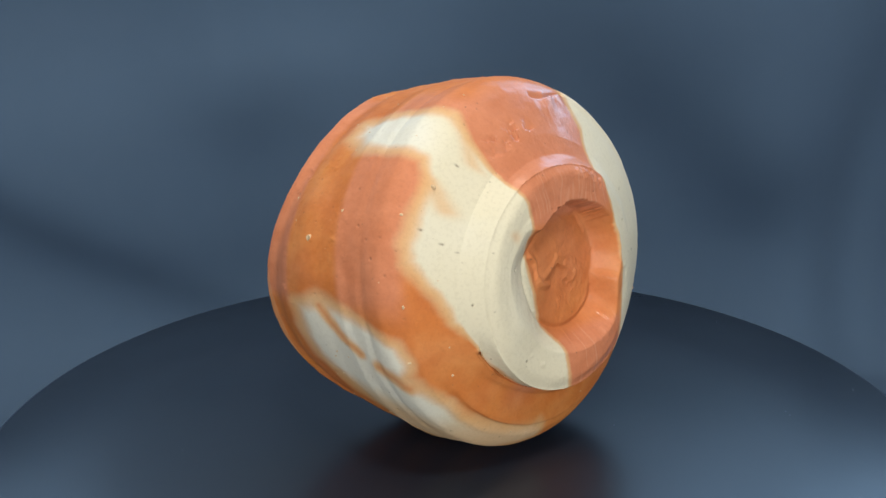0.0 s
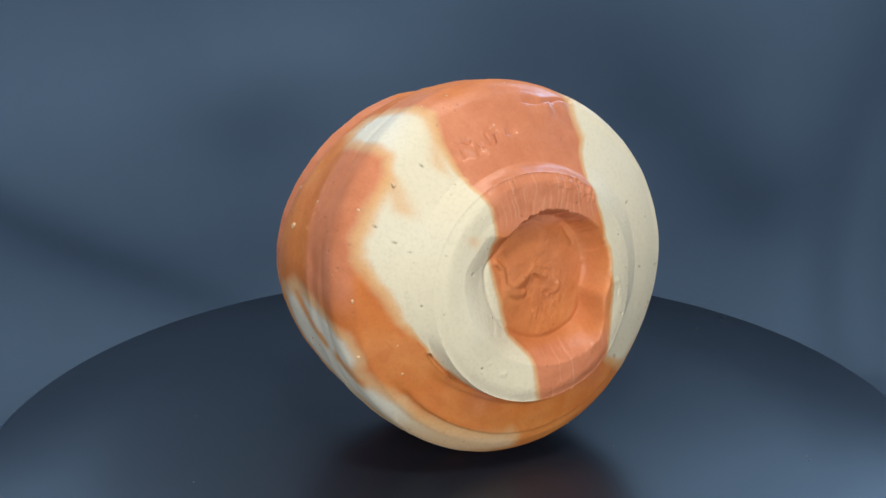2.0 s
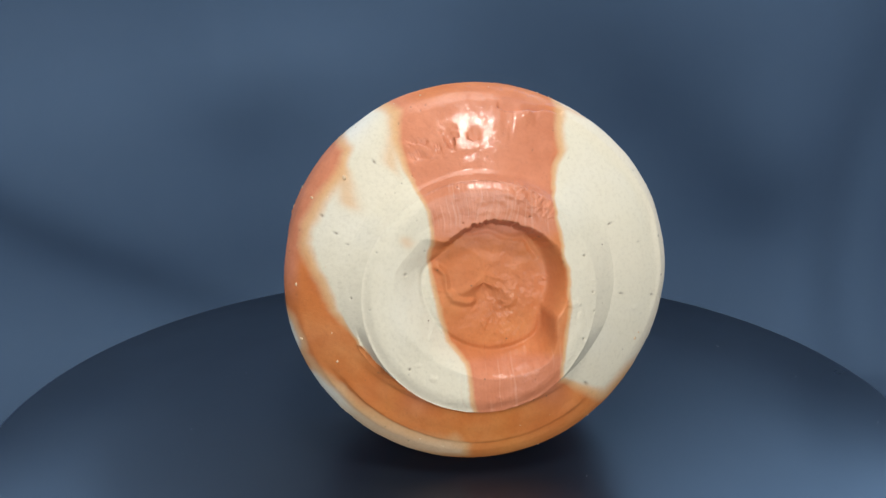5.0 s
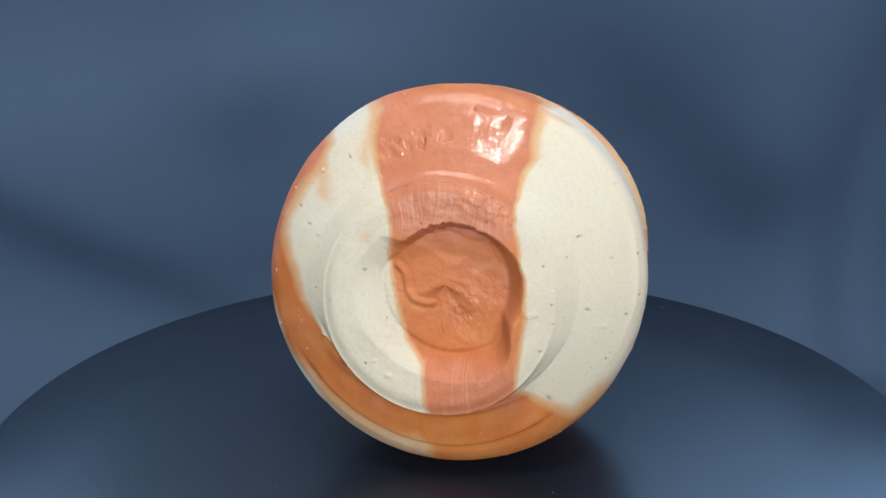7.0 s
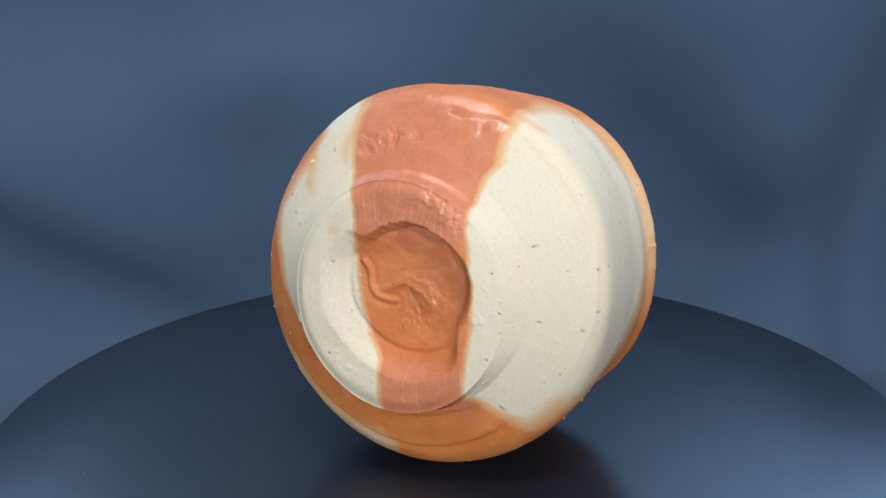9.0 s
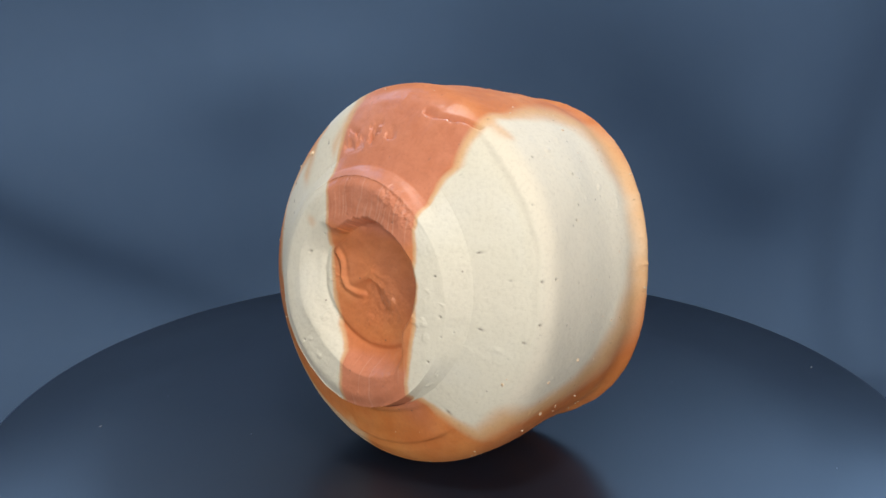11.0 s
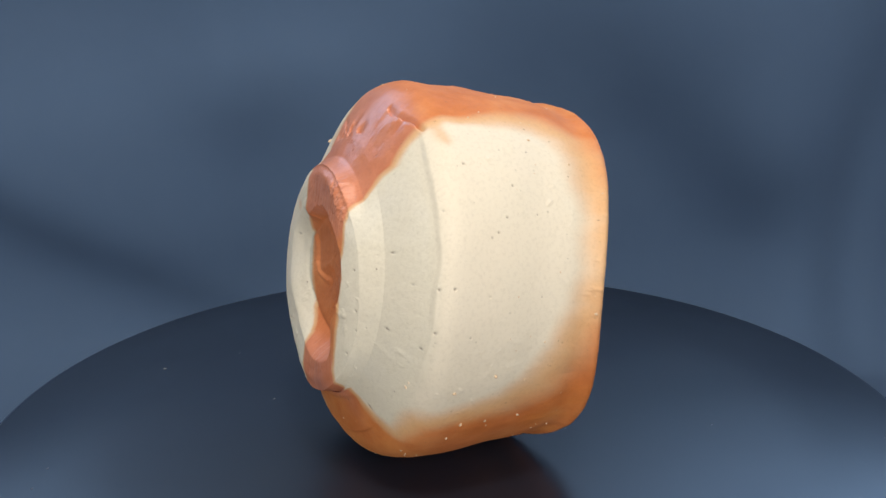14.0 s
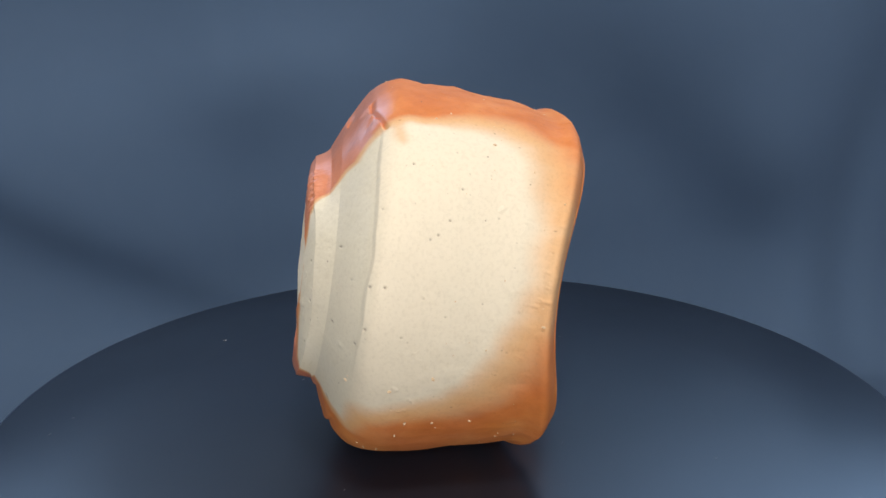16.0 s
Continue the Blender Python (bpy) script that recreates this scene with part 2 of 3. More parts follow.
PROFILE = np.array([0.1274, 0.1428, 0.1440, 0.1468, 0.1513, 0.1549, 0.1564, 0.1560, 0.14575, 0.10507])
HS = np.array([0, .33, .66, 1.])
# how far the thrown wall is out of round: cosine and sine part of each order, from rim to foot
LOBES = (((0.03814, 0.0138, -0.00489, -0.01052), (0.04849, -0.01248, -0.01077, -0.02833)),
         ((0.00233, -0.00552, 0.00226, -0.02289), (0.00415, 0.01013, 0.00347, 0.00871)),
         ((-0.01298, -0.0088, -0.00481, 0.01424), (-0.01061, 0.00919, 0.0, 0.01056)),
         ((-0.00526, 0.00898, -0.00148, 0.01421), (0.00174, 0.00908, -0.00024, -0.00635)))
RIM_WAVE = (-0.08417, 0.00396, 0.01368, 0.0057, -0.00089, -0.00707, -0.01034)


def spline(x, y, q):
    """Natural cubic spline."""
    n, h = len(x), np.diff(x)
    A, B = np.zeros((n, n)), np.zeros((n, n))
    A[0, 0] = A[-1, -1] = 1
    for i in range(1, n - 1):
        A[i, i - 1:i + 2] = h[i - 1], 2 * (h[i - 1] + h[i]), h[i]
        B[i, i - 1:i + 2] = 6 / h[i - 1], -6 / h[i - 1] - 6 / h[i], 6 / h[i]
    m = np.linalg.solve(A, B) @ y
    q = np.clip(q, x[0], x[-1])
    i = np.clip(np.searchsorted(x, q) - 1, 0, n - 2)
    hh = x[i + 1] - x[i]
    a, b = (x[i + 1] - q) / hh, (q - x[i]) / hh
    return a * y[i] + b * y[i + 1] + ((a ** 3 - a) * m[i] + (b ** 3 - b) * m[i + 1]) * hh * hh / 6


def wall_radius(s, ph):
    k = 1.0
    for n, (c, d) in enumerate(LOBES, 1):
        k = k + spline(HS, np.array(c), s) * np.cos(n * ph) + spline(HS, np.array(d), s) * np.sin(n * ph)
    return spline(SS, PROFILE, s) * k


def rim_height(ph):
    r = RIM_WAVE
    return (r[0] + r[1] * np.cos(ph) + r[2] * np.sin(ph) + r[3] * np.cos(2 * ph) + r[4] * np.sin(2 * ph)
            + r[5] * np.cos(3 * ph) + r[6] * np.sin(3 * ph))


def foot_edge(ph):
    dx, dy = np.sin(ph), np.cos(ph)
    b, c = FOOT_C[0] * dx + FOOT_C[1] * dy, FOOT_C[0] * dy - FOOT_C[1] * dx
    return b + np.sqrt(FOOT_R ** 2 - c ** 2)


# Pale areas, as outlines on the unrolled skin: the foot's centre is the middle, the rim the outer circle.
PALE_A = [(-0.058, 0.124), (-0.062, 0.108), (-0.059, 0.093), (-0.050, 0.073), (-0.045, 0.062), (-0.041, 0.039), (-0.042, 0.017),
          (-0.033, -0.011), (-0.026, -0.038), (-0.014, -0.054), (-0.011, -0.078), (-0.006, -0.096), (-0.016, -0.097), (-0.045, -0.090), (-0.069, -0.070),
          (-0.092, -0.047), (-0.112, -0.018), (-0.123, 0.011), (-0.129, 0.028), (-0.125, 0.043), (-0.115, 0.062), (-0.102, 0.08),
          (-0.094, 0.098), (-0.112, 0.115), (-0.139, 0.15), (-0.138, 0.192), (-0.112, 0.206), (-0.093, 0.17), (-0.073, 0.137)]
PALE_B = [(-0.256, -0.007), (-0.224, 0.003), (-0.199, -0.005), (-0.167, -0.018), (-0.141, -0.029), (-0.132, -0.045), (-0.134, -0.055),
          (-0.119, -0.068), (-0.099, -0.087), (-0.082, -0.101), (-0.058, -0.114), (-0.036, -0.122), (-0.014, -0.128), (-0.015, -0.139), (-0.053, -0.144),
          (-0.092, -0.168), (-0.147, -0.144), (-0.185, -0.126), (-0.235, -0.089), (-0.254, -0.056)]
PALE_C = [(0.068, 0.134), (0.063, 0.115), (0.066, 0.1), (0.062, 0.094), (0.062, 0.066), (0.061, 0.055), (0.066, 0.030), (0.067, 0.009),
          (0.064, -0.020), (0.058, -0.045), (0.055, -0.069), (0.055, -0.088), (0.066, -0.090), (0.081, -0.092), (0.096, -0.098), (0.117, -0.081), (0.152, -0.086), (0.187, -0.091),
          (0.221, -0.078), (0.248, -0.031), (0.263, 0.032), (0.262, 0.083), (0.230, 0.153), (0.162, 0.215), (0.129, 0.224),
          (0.097, 0.211), (0.08, 0.17), (0.069, 0.140)]
STREAKS = [[(-0.225, -0.004), (-0.204, -0.034), (-0.180, -0.050)], [(-0.161, -0.055), (-0.132, -0.063)]]
STAINS = [([(-0.115, 0.101), (-0.099, 0.081), (-0.101, 0.062)], 0.22), ([(-0.062, 0.126), (-0.065, 0.104), (-0.068, 0.094)], 0.2),
          ([(-0.060, 0.036), (-0.061, 0.038)], 0.15), ([(0.072, 0.128), (0.085, 0.122)], 0.2)]
TEAR = [(0.017, 0.128), (0.032, 0.125), (0.048, 0.125), (0.065, 0.122)]
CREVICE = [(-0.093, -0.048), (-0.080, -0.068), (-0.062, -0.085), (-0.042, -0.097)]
TORN = [(-0.054, 0.104), (-0.035, 0.110), (-0.017, 0.114), (-0.003, 0.114)]
COIL = [(-0.035, 0.014), (-0.031, 0.008), (-0.030, -0.004), (-0.024, -0.011), (-0.012, -0.015)]
CURL = [(-0.024, -0.006), (-0.012, -0.003), (0.004, 0.004), (0.018, 0.000), (0.024, -0.009), (0.022, -0.018)]
CRUMBLED = [(0.026, 0.082), (0.042, 0.076), (0.056, 0.062)]
CRESCENT = [(-0.010, 0.040), (0.010, 0.041), (0.030, 0.034), (0.041, 0.018)]
GRAINS = [(-0.22, 0.074), (-0.1, 0.079), (-0.123, 0.063), (-0.175, 0.088), (-0.232, 0.143), (-0.134, -0.001), (-0.132, -0.042),
          (-0.108, -0.058), (0.13, -0.116), (0.118, -0.052), (0.151, -0.056), (0.185, -0.049), (0.21, -0.064), (0.191, -0.128),
          (0.166, -0.112), (0.148, -0.1), (0.266, 0.022), (0.119, 0.185)]
PITS = [(-0.111, 0.04), (-0.099, -0.008), (-0.117, 0.051), (-0.053, -0.057), (-0.08, 0.093), (-0.153, 0.037), (0.086, -0.01),
        (0.113, -0.015), (0.074, -0.045), (0.105, 0.043), (0.132, 0.025), (0.082, 0.021), (0.129, -0.018), (0.142, 0.028),
        (0.16, 0.081), (0.16, 0.097), (0.135, -0.004), (0.148, 0.127), (0.108, 0.115)]
# finer pinholes, all over the skin: place, radius and how dark they look
rnd = random.Random(23)
PINHOLES = []
for _ in range(200):
    pm, pa = 0.27 * math.sqrt(rnd.uniform(0.03, 1.0)), rnd.uniform(-math.pi, math.pi)
    PINHOLES.append((pm * math.sin(pa), pm * math.cos(pa), rnd.uniform(0.0004, 0.0009) * (1.5 if rnd.random() < 0.12 else 1), rnd.uniform(0.25, 0.85)))


def foot_top(ph, rho, k):
    """The trimmed end of the foot ring, with its worn outer edge."""
    deg = np.degrees(ph)
    u = U_FOOT + TILT[0] * rho * np.sin(ph) + TILT[1] * rho * np.cos(ph)
    u = u + 0.0005 * fractal(deg * 0.06 + 40, 12 * k, 101, 3) * smooth(0.1, 0.5, k)
    right = smooth(15, 70, deg) * smooth(160, 100, deg)
    u = u - 0.0040 * smooth(0.86, 1.0, k) ** 2 * (1 - right)
    left = smooth(-45, -60, deg) * smooth(-150, -105, deg)
    return u - 0.0150 * right * np.clip((rho - 0.054) / 0.0385, 0, 1.2) ** 1.25 - 0.0002 * left * smooth(0.070, 0.094, rho) - 0.0040 * smooth(0.4, 1.0, -np.cos(ph))


def skin(ph, zone, k):
    """The cup's skin before relief: place across (rho), along (u) and on the unrolled map (m)."""
    edge, one = foot_edge(ph), np.ones_like(ph)
    join = wall_radius(one, ph)
    if zone == "foot":
        rho = edge * k
        x, y = rho * np.sin(ph), rho * np.cos(ph)
        qx, qy = x - RECESS_C[0], y - RECESS_C[1]
        rr, deg = np.hypot(qx, qy), np.degrees(np.arctan2(qx, qy))
        # undercut and sharp above and to one side, a broad chamfer below and to the other
        broad = np.maximum(smooth(-42, -64, deg + 3 * np.sin(rr * 160)), smooth(118, 150, deg))
        side = smooth(20, 80, deg) * smooth(150, 110, deg)
        ragged = 0.0016 * fractal(deg * 0.25, 0 * deg, 90, 3) * smooth(70, 40, np.abs(deg))
        wide = 0.003 * smooth(-70, -90, deg) * smooth(-160, -110, deg)
        outer = 0.0505 + ragged + 0.008 * side + broad * (0.026 - 0.008 * smooth(-82, -60, deg) * (deg < 0)) + wide
        inner = outer - 0.0065 - broad * 0.0125 - wide - 0.011 * side * (1 - broad)
        t = np.clip((outer - rr) / (outer - inner), 0, 1)
        soft = smooth(0, 1, t)
        drop = (0.0172 + 0.15 * np.clip(qx, -0.06, 0.06)) * (soft + 0.6 * (t - soft) * broad) + 0.0014 * broad * np.exp(-((rr - inner + 0.001) / 0.0022) ** 2)
        u = foot_top(ph, rho, k) - drop
        # a coil and a curl of clay left by the tool
        for trail, a in ((COIL, 0.0017), (CURL, 0.0008), (CRESCENT, -0.0014)):
            c = line_distance(trail, x + 0.004 * fractal(x * 60, y * 60, 93, 3), y + 0.004 * fractal(x * 60, y * 60, 97, 3))
            u = u + a * np.exp(-(c / 0.0026) ** 2) - (0.45 * a * np.exp(-((c - 0.0045) / 0.0025) ** 2) if trail is COIL else 0)
        return rho, u, 0.09 * k * one
    if zone == "flank":
        low = (1 - np.cos(ph)) / 2
        knee = 0.36 + 0.28 * low
        run = np.minimum(k / 0.5, 1)
        stepped = knee * run * (0.4 + 0.6 * run) + (1 - knee) * np.clip((k - 0.5) / 0.5, 0, 1)
        deg = np.degrees(ph)
        plainly = np.maximum(smooth(28, 56, deg) * smooth(174, 112, deg), smooth(-22, -45, deg) * smooth(-122, -105, deg))
        rho = edge + (join - edge) * (stepped + (k - stepped) * plainly)
        top = foot_top(ph, edge, 1.0)
        groove = (0.0002 + 0.0066 * smooth(0.1, 0.8, -np.cos(ph))) * (1 - plainly) * np.where(deg > 0, smooth(138, 172, deg), 1)
        fall = smooth(0, 0.5, k)
        shelf = U_JOIN + 0.0075 * (1 - low)
        step = top + (shelf - top) * fall + (U_JOIN - shelf) * np.clip((k - 0.42) / 0.58, 0, 1)
        u = step + (top + (U_JOIN - top) * k - step) * plainly - groove * np.exp(-((k - 0.50) / 0.09) ** 2)
        return rho, u, 0.09 + 0.02 * k * one
    if zone == "wall":
        ur = rim_height(ph)
        u = ur + (1 - k) * (U_JOIN - ur)
        rho = wall_radius((1 - k) * one, ph)
        return rho, u, 0.11 + (U_JOIN - u)
    if zone == "lip":
        thick = 0.013
        r0 = wall_radius(0 * one, ph)
        a = math.pi * k
        return r0 - thick / 2 * (1 - np.cos(a)), rim_height(ph) - 0.002 * np.sin(a), 0.30 + 0.01 * k * one
    # inside of the bowl
    ur = rim_height(ph)
    r0 = wall_radius(0 * one, ph) - 0.013
    a = k * math.pi / 2
    return r0 * np.cos(a) ** 0.6, ur + (0.070 - ur) * np.sin(a) ** 0.8, 0.32 + 0.1 * k * one


def relief(ph, rho, u, m, zone):
    """Throwing rings, tool marks, tears and pits: how far the skin stands proud."""
    X, Y = m * np.sin(ph), m * np.cos(ph)
    deg = np.degrees(ph)
    out = 0.0009 * fractal(X * 28, Y * 28, 3, 3) + 0.0002 * fractal(X * 120, Y * 120, 9, 3)
    if zone == "wall":
        drift = u + 0.004 * np.sin(ph + 0.5)
        leftness = 0.07 + 0.93 * smooth(0.25, -0.25, X / np.maximum(m, 1e-6))
        for u0, w, a in ((0.062, 0.006, 0.0017), (0.043, 0.005, -0.0018), (0.016, 0.007, 0.0017),
                         (-0.006, 0.008, -0.0011), (-0.030, 0.008, 0.0008), (-0.048, 0.007, -0.0007)):
            out = out + a * leftness * np.exp(-((drift - u0) / w) ** 2) * (0.6 + 0.8 * fractal(X * 8, Y * 8, 21, 2))
        # the trimmed shoulder ends in a faint ridge
        edge = u - 0.0835 + 0.002 * np.sin(2 * ph)
        out = out + 0.0010 * np.exp(-(edge / 0.0022) ** 2) * (0.6 + 0.8 * fractal(X * 10, Y * 10, 25, 2))
        # on one side it is a crisp, wavering step down to the trimmed facet
        edge = edge + 0.004 * fractal(deg * 0.05, 0 * deg, 27, 3)
        crisp = smooth(18, 40, deg) * smooth(125, 85, deg)
        out = out + 0.0026 * crisp * smooth(0.0012, -0.0012, edge) * smooth(-0.030, -0.004, edge)
        low = smooth(0.2, 0.7, -np.cos(ph + 0.2))
        low = low * np.where(deg > 0, smooth(132, 156, deg), 1)
        out = out - 0.0042 * low * np.exp(-((u - 0.1000) / 0.0026) ** 2)
        out = out - 0.0004 * smooth(0.75, 0.95, np.cos(ph + 0.1)) * np.exp(-((u - 0.0985) / 0.0042) ** 2)
        out = out + low * (0.0030 * np.exp(-((u - 0.0905) / 0.0022) ** 2) - 0.0022 * np.exp(-((u - 0.0860) / 0.0022) ** 2))
        d = line_distance(TEAR, X, Y)
        flap = np.exp(-((X - 0.036) / 0.020) ** 2 - ((Y - 0.121) / 0.006) ** 2)
        panel = smooth(0.07, 0.05, np.abs(X)) * smooth(0.09, 0.105, Y) * smooth(0.145, 0.130, m)
        out = out + panel * (0.0005 * fractal(u * 170, deg * 0.03, 37, 3) + 0.0004 * fractal(X * 140, Y * 140, 39, 3))
        out = out - 0.0050 * np.exp(-(d / 0.0013) ** 2) + 0.0030 * flap * (1 + 1.5 * fractal(X * 90, Y * 90, 35, 3))
    d = line_distance(TORN, X, Y)
    near = np.exp(-(d / 0.0036) ** 2)
    out = out + near * (0.0010 - 0.0060 * smooth(0.02, 0.2, fractal(X * 85, Y * 330, 31, 3)))
    d = line_distance(CRUMBLED, X, Y)
    out = out + np.exp(-(d / 0.008) ** 2) * 0.0018 * fractal(X * 260, Y * 260, 33, 3)
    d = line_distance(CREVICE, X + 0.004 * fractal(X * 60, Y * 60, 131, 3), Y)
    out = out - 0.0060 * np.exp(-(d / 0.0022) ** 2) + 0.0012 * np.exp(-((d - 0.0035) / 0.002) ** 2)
    crumbs = smooth(0.0, 0.3, fractal(X * 14, Y * 14, 115, 2))
    out = out + 0.0022 * crumbs * np.maximum(fractal(X * 110, Y * 110, 111, 4) - 0.36, 0)
    for x0, y0 in PITS:
        out = out - 0.0012 * np.exp(-((X - x0) ** 2 + (Y - y0) ** 2) / 0.0009 ** 2)
    for x0, y0, r, dark in PINHOLES:
        out = out - 0.9 * r * np.exp(-((X - x0) ** 2 + (Y - y0) ** 2) / r ** 2)
    if zone == "foot":
        ring = smooth(0.046, 0.056, rho)
        comb = fractal(X * 520 + 4 * fractal(X * 40, Y * 40, 40, 2), Y * 24, 41, 3)
        out = out + ring * smooth(0.065, 0.050, X) * np.where(Y > 0, smooth(-0.055, -0.043, X), smooth(-0.025, -0.012, X)) * 0.00022 * comb
        grainy = np.exp(-(((X - 0.012) / 0.022) ** 2 + ((Y + 0.016) / 0.026) ** 2))
        out = out + (1 - ring) * (0.0005 * fractal(X * 70, Y * 100, 44, 3) + 0.0013 * grainy * fractal(X * 260, Y * 220, 45, 3))
    return out


def cup_part(name, zones, cols, parent, label=""):
    ph = np.linspace(-math.pi, math.pi, cols, endpoint=False)
    rows, marks = [], []
    for zone, ks in zones:
        for k in ks:
            rho, u, m = skin(ph, zone, k)
            out = relief(ph, rho, u, m, zone) if zone in ("foot", "flank", "wall") else 0.0
            if zone == "foot":
                u = u + out
            elif zone == "flank":
                u, rho = u + 0.6 * out, rho + 0.6 * out
            else:
                rho = rho + out
            rows.append(np.stack([rho * np.sin(ph), rho * np.cos(ph), u], -1))
            marks.append(np.stack([m * np.sin(ph), m * np.cos(ph)], -1))
    loc, xy = np.array(rows), np.array(marks)
    basis = np.array([CUP_X, CUP_Y, CUP_N])
    pts = (loc @ basis + np.array(CUP_O)) * S
    X, Y = xy[..., 0], xy[..., 1]
    m = np.hypot(X, Y)
    me = sheet_mesh(name, pts, True)
    # fire marks
    wx = X + 0.004 * fractal(X * 45, Y * 45, 51, 4)
    wy = Y + 0.004 * fractal(X * 45, Y * 45, 61, 4)
    soft = 0.0028 + 0.006 * smooth(0.10, 0.15, m) + (0.010 + 0.012 * smooth(0.0, 0.08, X)) * smooth(0.16, 0.24, m) + 0.010 * smooth(0.08, 0.13, X) * smooth(-0.02, -0.07, Y)
    pale = np.zeros_like(X)
    for outline in (PALE_A, PALE_B, PALE_C):
        pale = np.maximum(pale, smooth(-1.0, 1.0, polygon_distance(outline, wx, wy) / soft))
    for s in STREAKS:
        pale = pale * (1 - 0.85 * np.exp(-(line_distance(s, wx, wy) / 0.0045) ** 2))
    for s, a in STAINS:
        pale = pale * (1 - a * np.exp(-(line_distance(s, wx, wy) / 0.0042) ** 2))
    pale = pale * (1 - 0.22 * smooth(-0.085, -0.125, Y) * smooth(0.0, -0.03, X))
    flash = np.where(m > 0.31, 0.9, 1 - pale)
    attribute(me, "flash", flash)
    band = smooth(0.075, 0.050, np.abs(X)) * smooth(-0.115, -0.095, Y) * smooth(0.15, 0.13, m)
    stripe = smooth(0.075, 0.045, np.abs(X)) * np.maximum(smooth(0.035, 0.05, Y), smooth(-0.05, -0.06, Y) * smooth(-0.11, -0.09, Y)) * smooth(0.145, 0.125, m)
    west = smooth(-0.03, -0.07, X) * smooth(-0.02, 0.01, Y)
    left = west * np.maximum(smooth(0.128, 0.140, m) * smooth(0.203, 0.192, m), smooth(0.262, 0.272, m))
    attribute(me, "pink", np.clip(0.25 + 0.3 * band - 0.12 * smooth(0.052, 0.044, m) + 0.75 * stripe + 0.85 * left + 0.25 * fractal(X * 25, Y * 25, 71, 3), 0, 1))
    wet = 0.24 + 0.24 * smooth(0.03, 0.09, Y) + 0.7 * fractal(X * 22, Y * 22, 77, 3)
    wet = wet + 0.8 * np.exp(-(((X - 0.041) / 0.008) ** 2 + ((Y - 0.117) / 0.013) ** 2)) + 0.4 * np.exp(-(((X - 0.012) / 0.02) ** 2 + ((Y + 0.014) / 0.02) ** 2)) + 0.5 * np.exp(-(((X - 0.028) / 0.016) ** 2 + ((Y + 0.076) / 0.016) ** 2))
    attribute(me, "gloss", np.clip(band * wet, 0, 1) * flash)
    comb = fractal(X * 520 + 4 * fractal(X * 40, Y * 40, 40, 2), Y * 18, 43, 3)
    face = smooth(0.052, 0.060, m) * smooth(0.094, 0.088, m) * smooth(0.065, 0.050, X) * np.where(Y > 0, smooth(-0.055, -0.043, X), smooth(-0.025, -0.012, X))
    attribute(me, "scratch", 0.16 * face * smooth(0.22, 0.45, comb) * smooth(0.03, 0.05, np.abs(Y)))
    # creamier right wall; cooler left wall, the overhead light's bluish highlight put into colour
    warm = 0.5 + 0.5 * smooth(0.128, 0.142, m) * smooth(0.02, 0.06, X) - 0.5 * smooth(0.12, 0.15, m) * smooth(-0.06, -0.09, X)
    attribute(me, "warm", np.clip(warm + 0.6 * smooth(-0.08, -0.12, Y) * smooth(0.0, -0.04, X) + 0.15 * fractal(X * 20, Y * 20, 121, 3), 0, 1))
    pit = np.zeros_like(X)
    for x0, y0 in PITS:
        pit = np.maximum(pit, np.exp(-((X - x0) ** 2 + (Y - y0) ** 2) / 0.0008 ** 2))
    for x0, y0, r, dark in PINHOLES:
        at = np.nonzero((np.abs(X - x0) < 3 * r) & (np.abs(Y - y0) < 3 * r))
        pit[at] = np.maximum(pit[at], dark * np.exp(-((X[at] - x0) ** 2 + (Y[at] - y0) ** 2) / (0.9 * r) ** 2))
    attribute(me, "pit", pit * 0.8)
    # patchy dark brown colour that follows the crevice line
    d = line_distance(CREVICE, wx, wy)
    attribute(me, "crevice_brown", np.clip(0.75 * np.exp(-(d / 0.0034) ** 2) * (0.9 + 1.6 * fractal(X * 70, Y * 70, 141, 3)), 0, 0.9) * flash)
    me.materials.append(CLAY)
    ob = new(name, me)
    ob.parent = parent
    return tagged(ob, label)


def skin_point(X, Y):
    """The place on the wall of a point of the unrolled map."""
    m, ph = math.hypot(X, Y), np.array([math.atan2(X, Y)])
    u = U_JOIN - (m - 0.11)
    ur = float(rim_height(ph)[0])
    k = 1 - (u - ur) / (U_JOIN - ur)
    rho, u, mm = skin(ph, "wall", k)
    p = np.array([rho[0] * math.sin(ph[0]), rho[0] * math.cos(ph[0]), u[0]])
    out = CUP_X * math.sin(ph[0]) + CUP_Y * math.cos(ph[0])
    return Vector((p @ np.array([CUP_X, CUP_Y, CUP_N]) + np.array(CUP_O)) * S), out


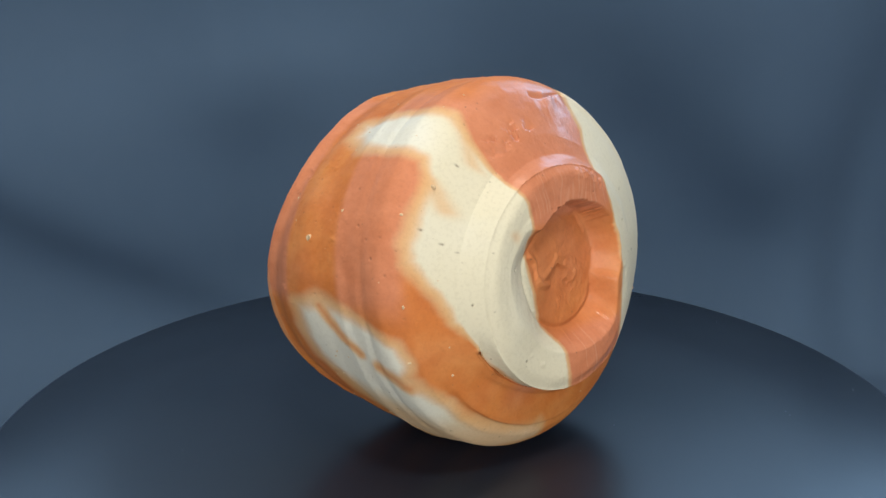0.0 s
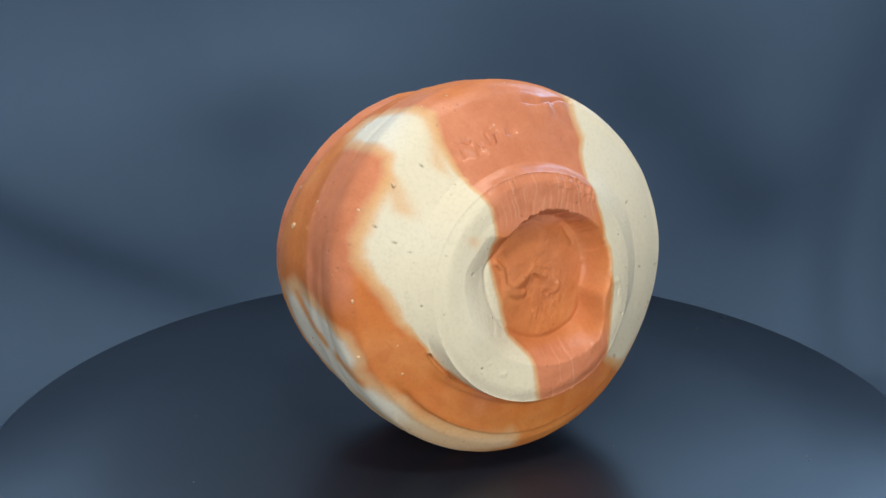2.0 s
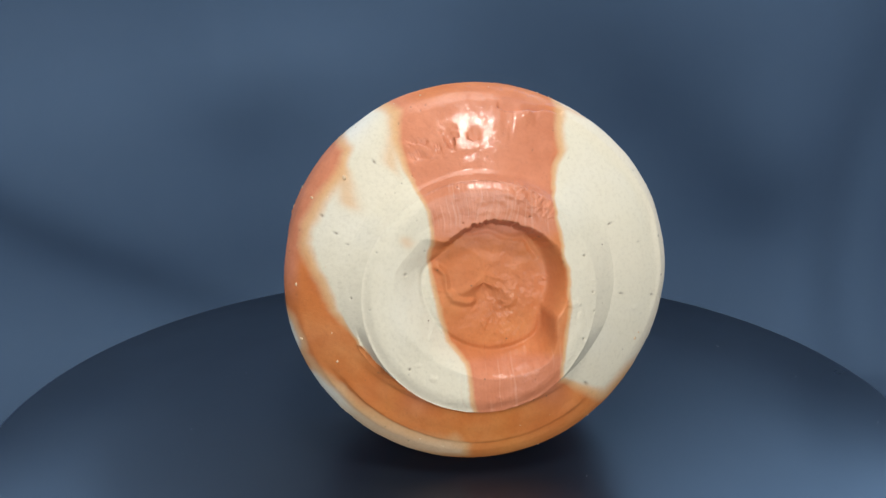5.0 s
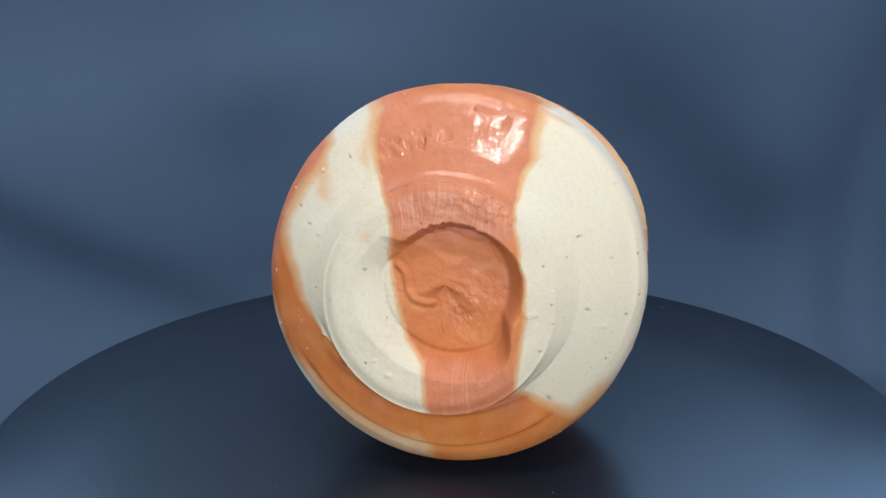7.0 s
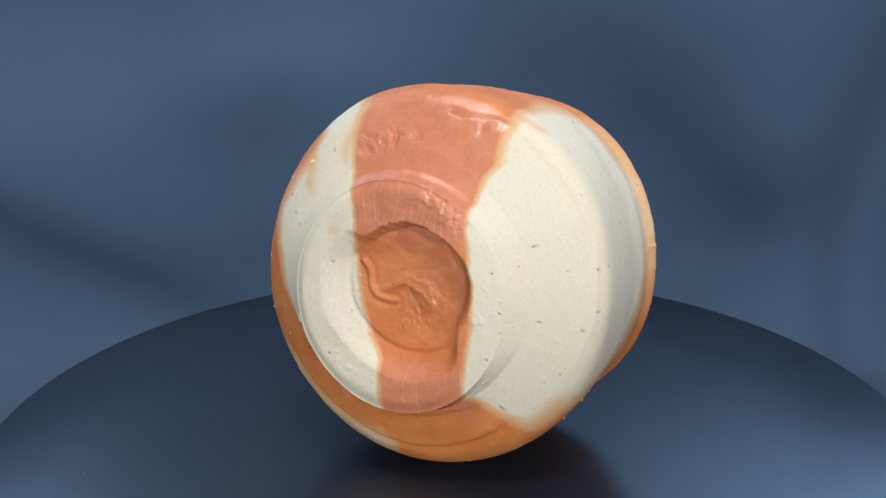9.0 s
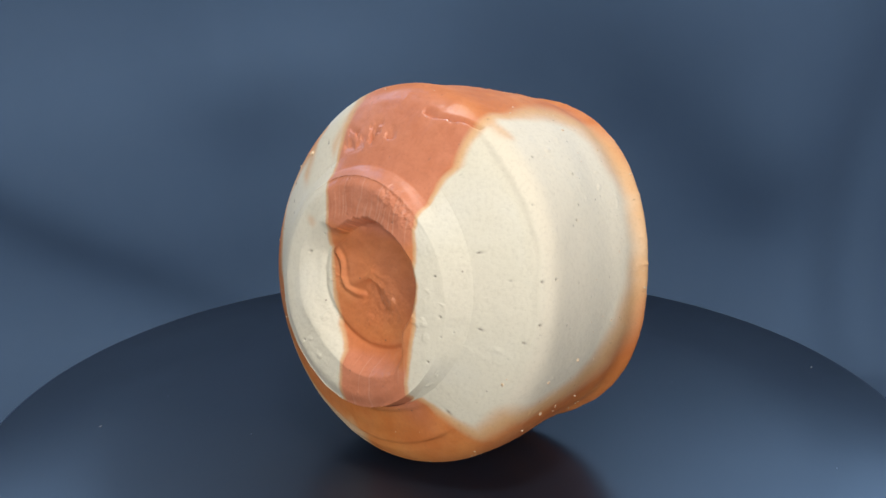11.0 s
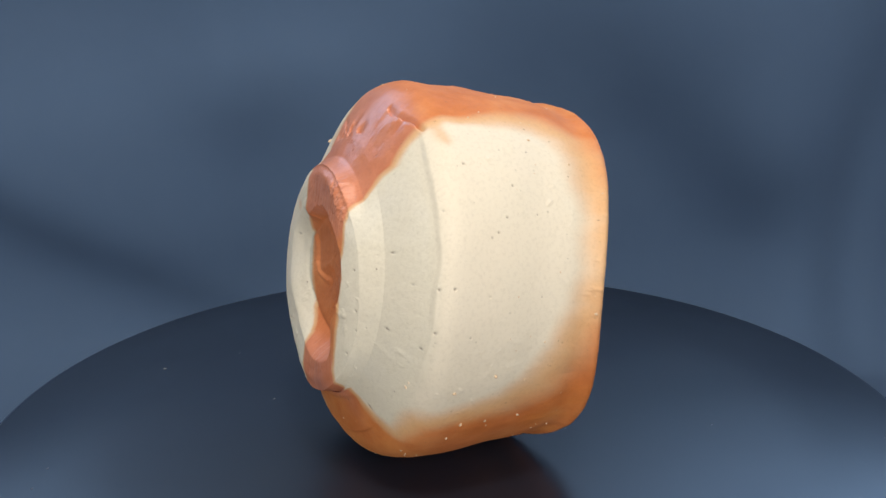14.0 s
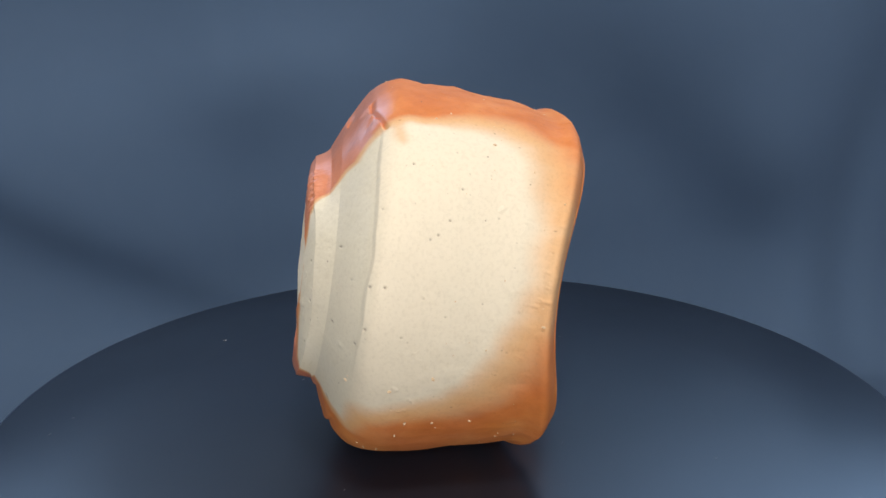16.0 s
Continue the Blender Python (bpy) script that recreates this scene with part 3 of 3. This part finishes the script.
def cup():
    base = tagged(new("sake_cup"), "pale clay sake cup with orange flashes lying on its side", "cup")
    cols = 1280
    cup_part("foot_ring", [("foot", np.linspace(0.0005, 1, 150)), ("flank", np.linspace(0, 1, 50)[1:])], cols, base,
             "carved foot ring crossed by a salmon band")
    cup_part("body", [("flank", [1.0]), ("wall", np.linspace(0, 1, 240)[1:]), ("lip", np.linspace(0, 1, 14)[1:]),
                      ("inside", np.linspace(0, 0.995, 60)[1:])], cols, base, "thrown clay wall, cream with orange flashes")
    for k, (x, y) in enumerate(GRAINS):
        at, out = skin_point(x, y)
        bm = bmesh.new()
        bmesh.ops.create_icosphere(bm, subdivisions=2, radius=1)
        size = (0.00065 if k == 0 else 0.00050 if k == 1 else random.uniform(0.00018, 0.00034))
        turn = Euler([random.uniform(0, 6) for _ in range(3)]).to_matrix()
        for v in bm.verts:
            v.co *= 1 + 0.55 * noise.noise(v.co * 1.6 + Vector((k * 3.1, 0, 0)))
            v.co = at + turn @ Vector((v.co.x * 1.25, v.co.y * 0.85, v.co.z * 0.7)) * size
        part("stone_grain", bm, GRIT, base)
    # finer grit scattered over the fired parts
    rnd = random.Random(11)
    bm = bmesh.new()
    for k in range(90):
        m, a = rnd.uniform(0.115, 0.275), rnd.uniform(-math.pi, math.pi)
        at, out = skin_point(m * math.sin(a), m * math.cos(a))
        size = rnd.uniform(0.00008, 0.00020)
        geo = bmesh.ops.create_icosphere(bm, subdivisions=1, radius=1)
        turn = Euler([rnd.uniform(0, 6) for _ in range(3)]).to_matrix()
        for v in geo["verts"]:
            v.co = at + turn @ Vector((v.co.x * 1.3, v.co.y, v.co.z * 0.8)) * size
    tagged(part("grit", bm, GRIT, base), kind="stuff")
    return base


CUP = cup()


# ---- dust on the plate ----
def dust():
    rnd = random.Random(5)
    bm = bmesh.new()
    for _ in range(18):
        r, a = DISC_R * math.sqrt(rnd.random()) * 0.97, rnd.uniform(0, 2 * math.pi)
        c = Vector((r * math.cos(a), r * math.sin(a), 0.00012))
        turn = rnd.uniform(0, math.pi)
        ln, wd = rnd.uniform(0.00025, 0.0010), rnd.uniform(0.00010, 0.00022)
        geo = bmesh.ops.create_icosphere(bm, subdivisions=1, radius=1)
        for v in geo["verts"]:
            q = Vector((v.co.x * ln * 0.5, v.co.y * wd * 0.5, v.co.z * 0.0001))
            q.rotate(Euler((0, 0, turn)))
            v.co = c + q
    return tagged(part("dust", bm, DUST, PLATE), kind="stuff")


dust()


# ---- the turning ----
def angle(t):
    return -8.0171 * t + 2.3363 * (t / 16) * (t / 16 - 1)


def motions():
    times = [float(k) for k in range(17)]
    walk(CUP, [(t, pose(0, 0, 0, 0, 0, angle(t))) for t in times])
    plate = []
    for t in times:
        # the plate runs slightly out of true
        off = Matrix.Rotation(radians(angle(t)), 3, "Z") @ Vector((0.0007, -0.0027, 0))
        plate.append((t, pose((0.0069 + off.x) * S, (-0.0114 + off.y) * S, -TABLE_Z, 0, 0, angle(t))))
    walk(PLATE, plate)


motions()
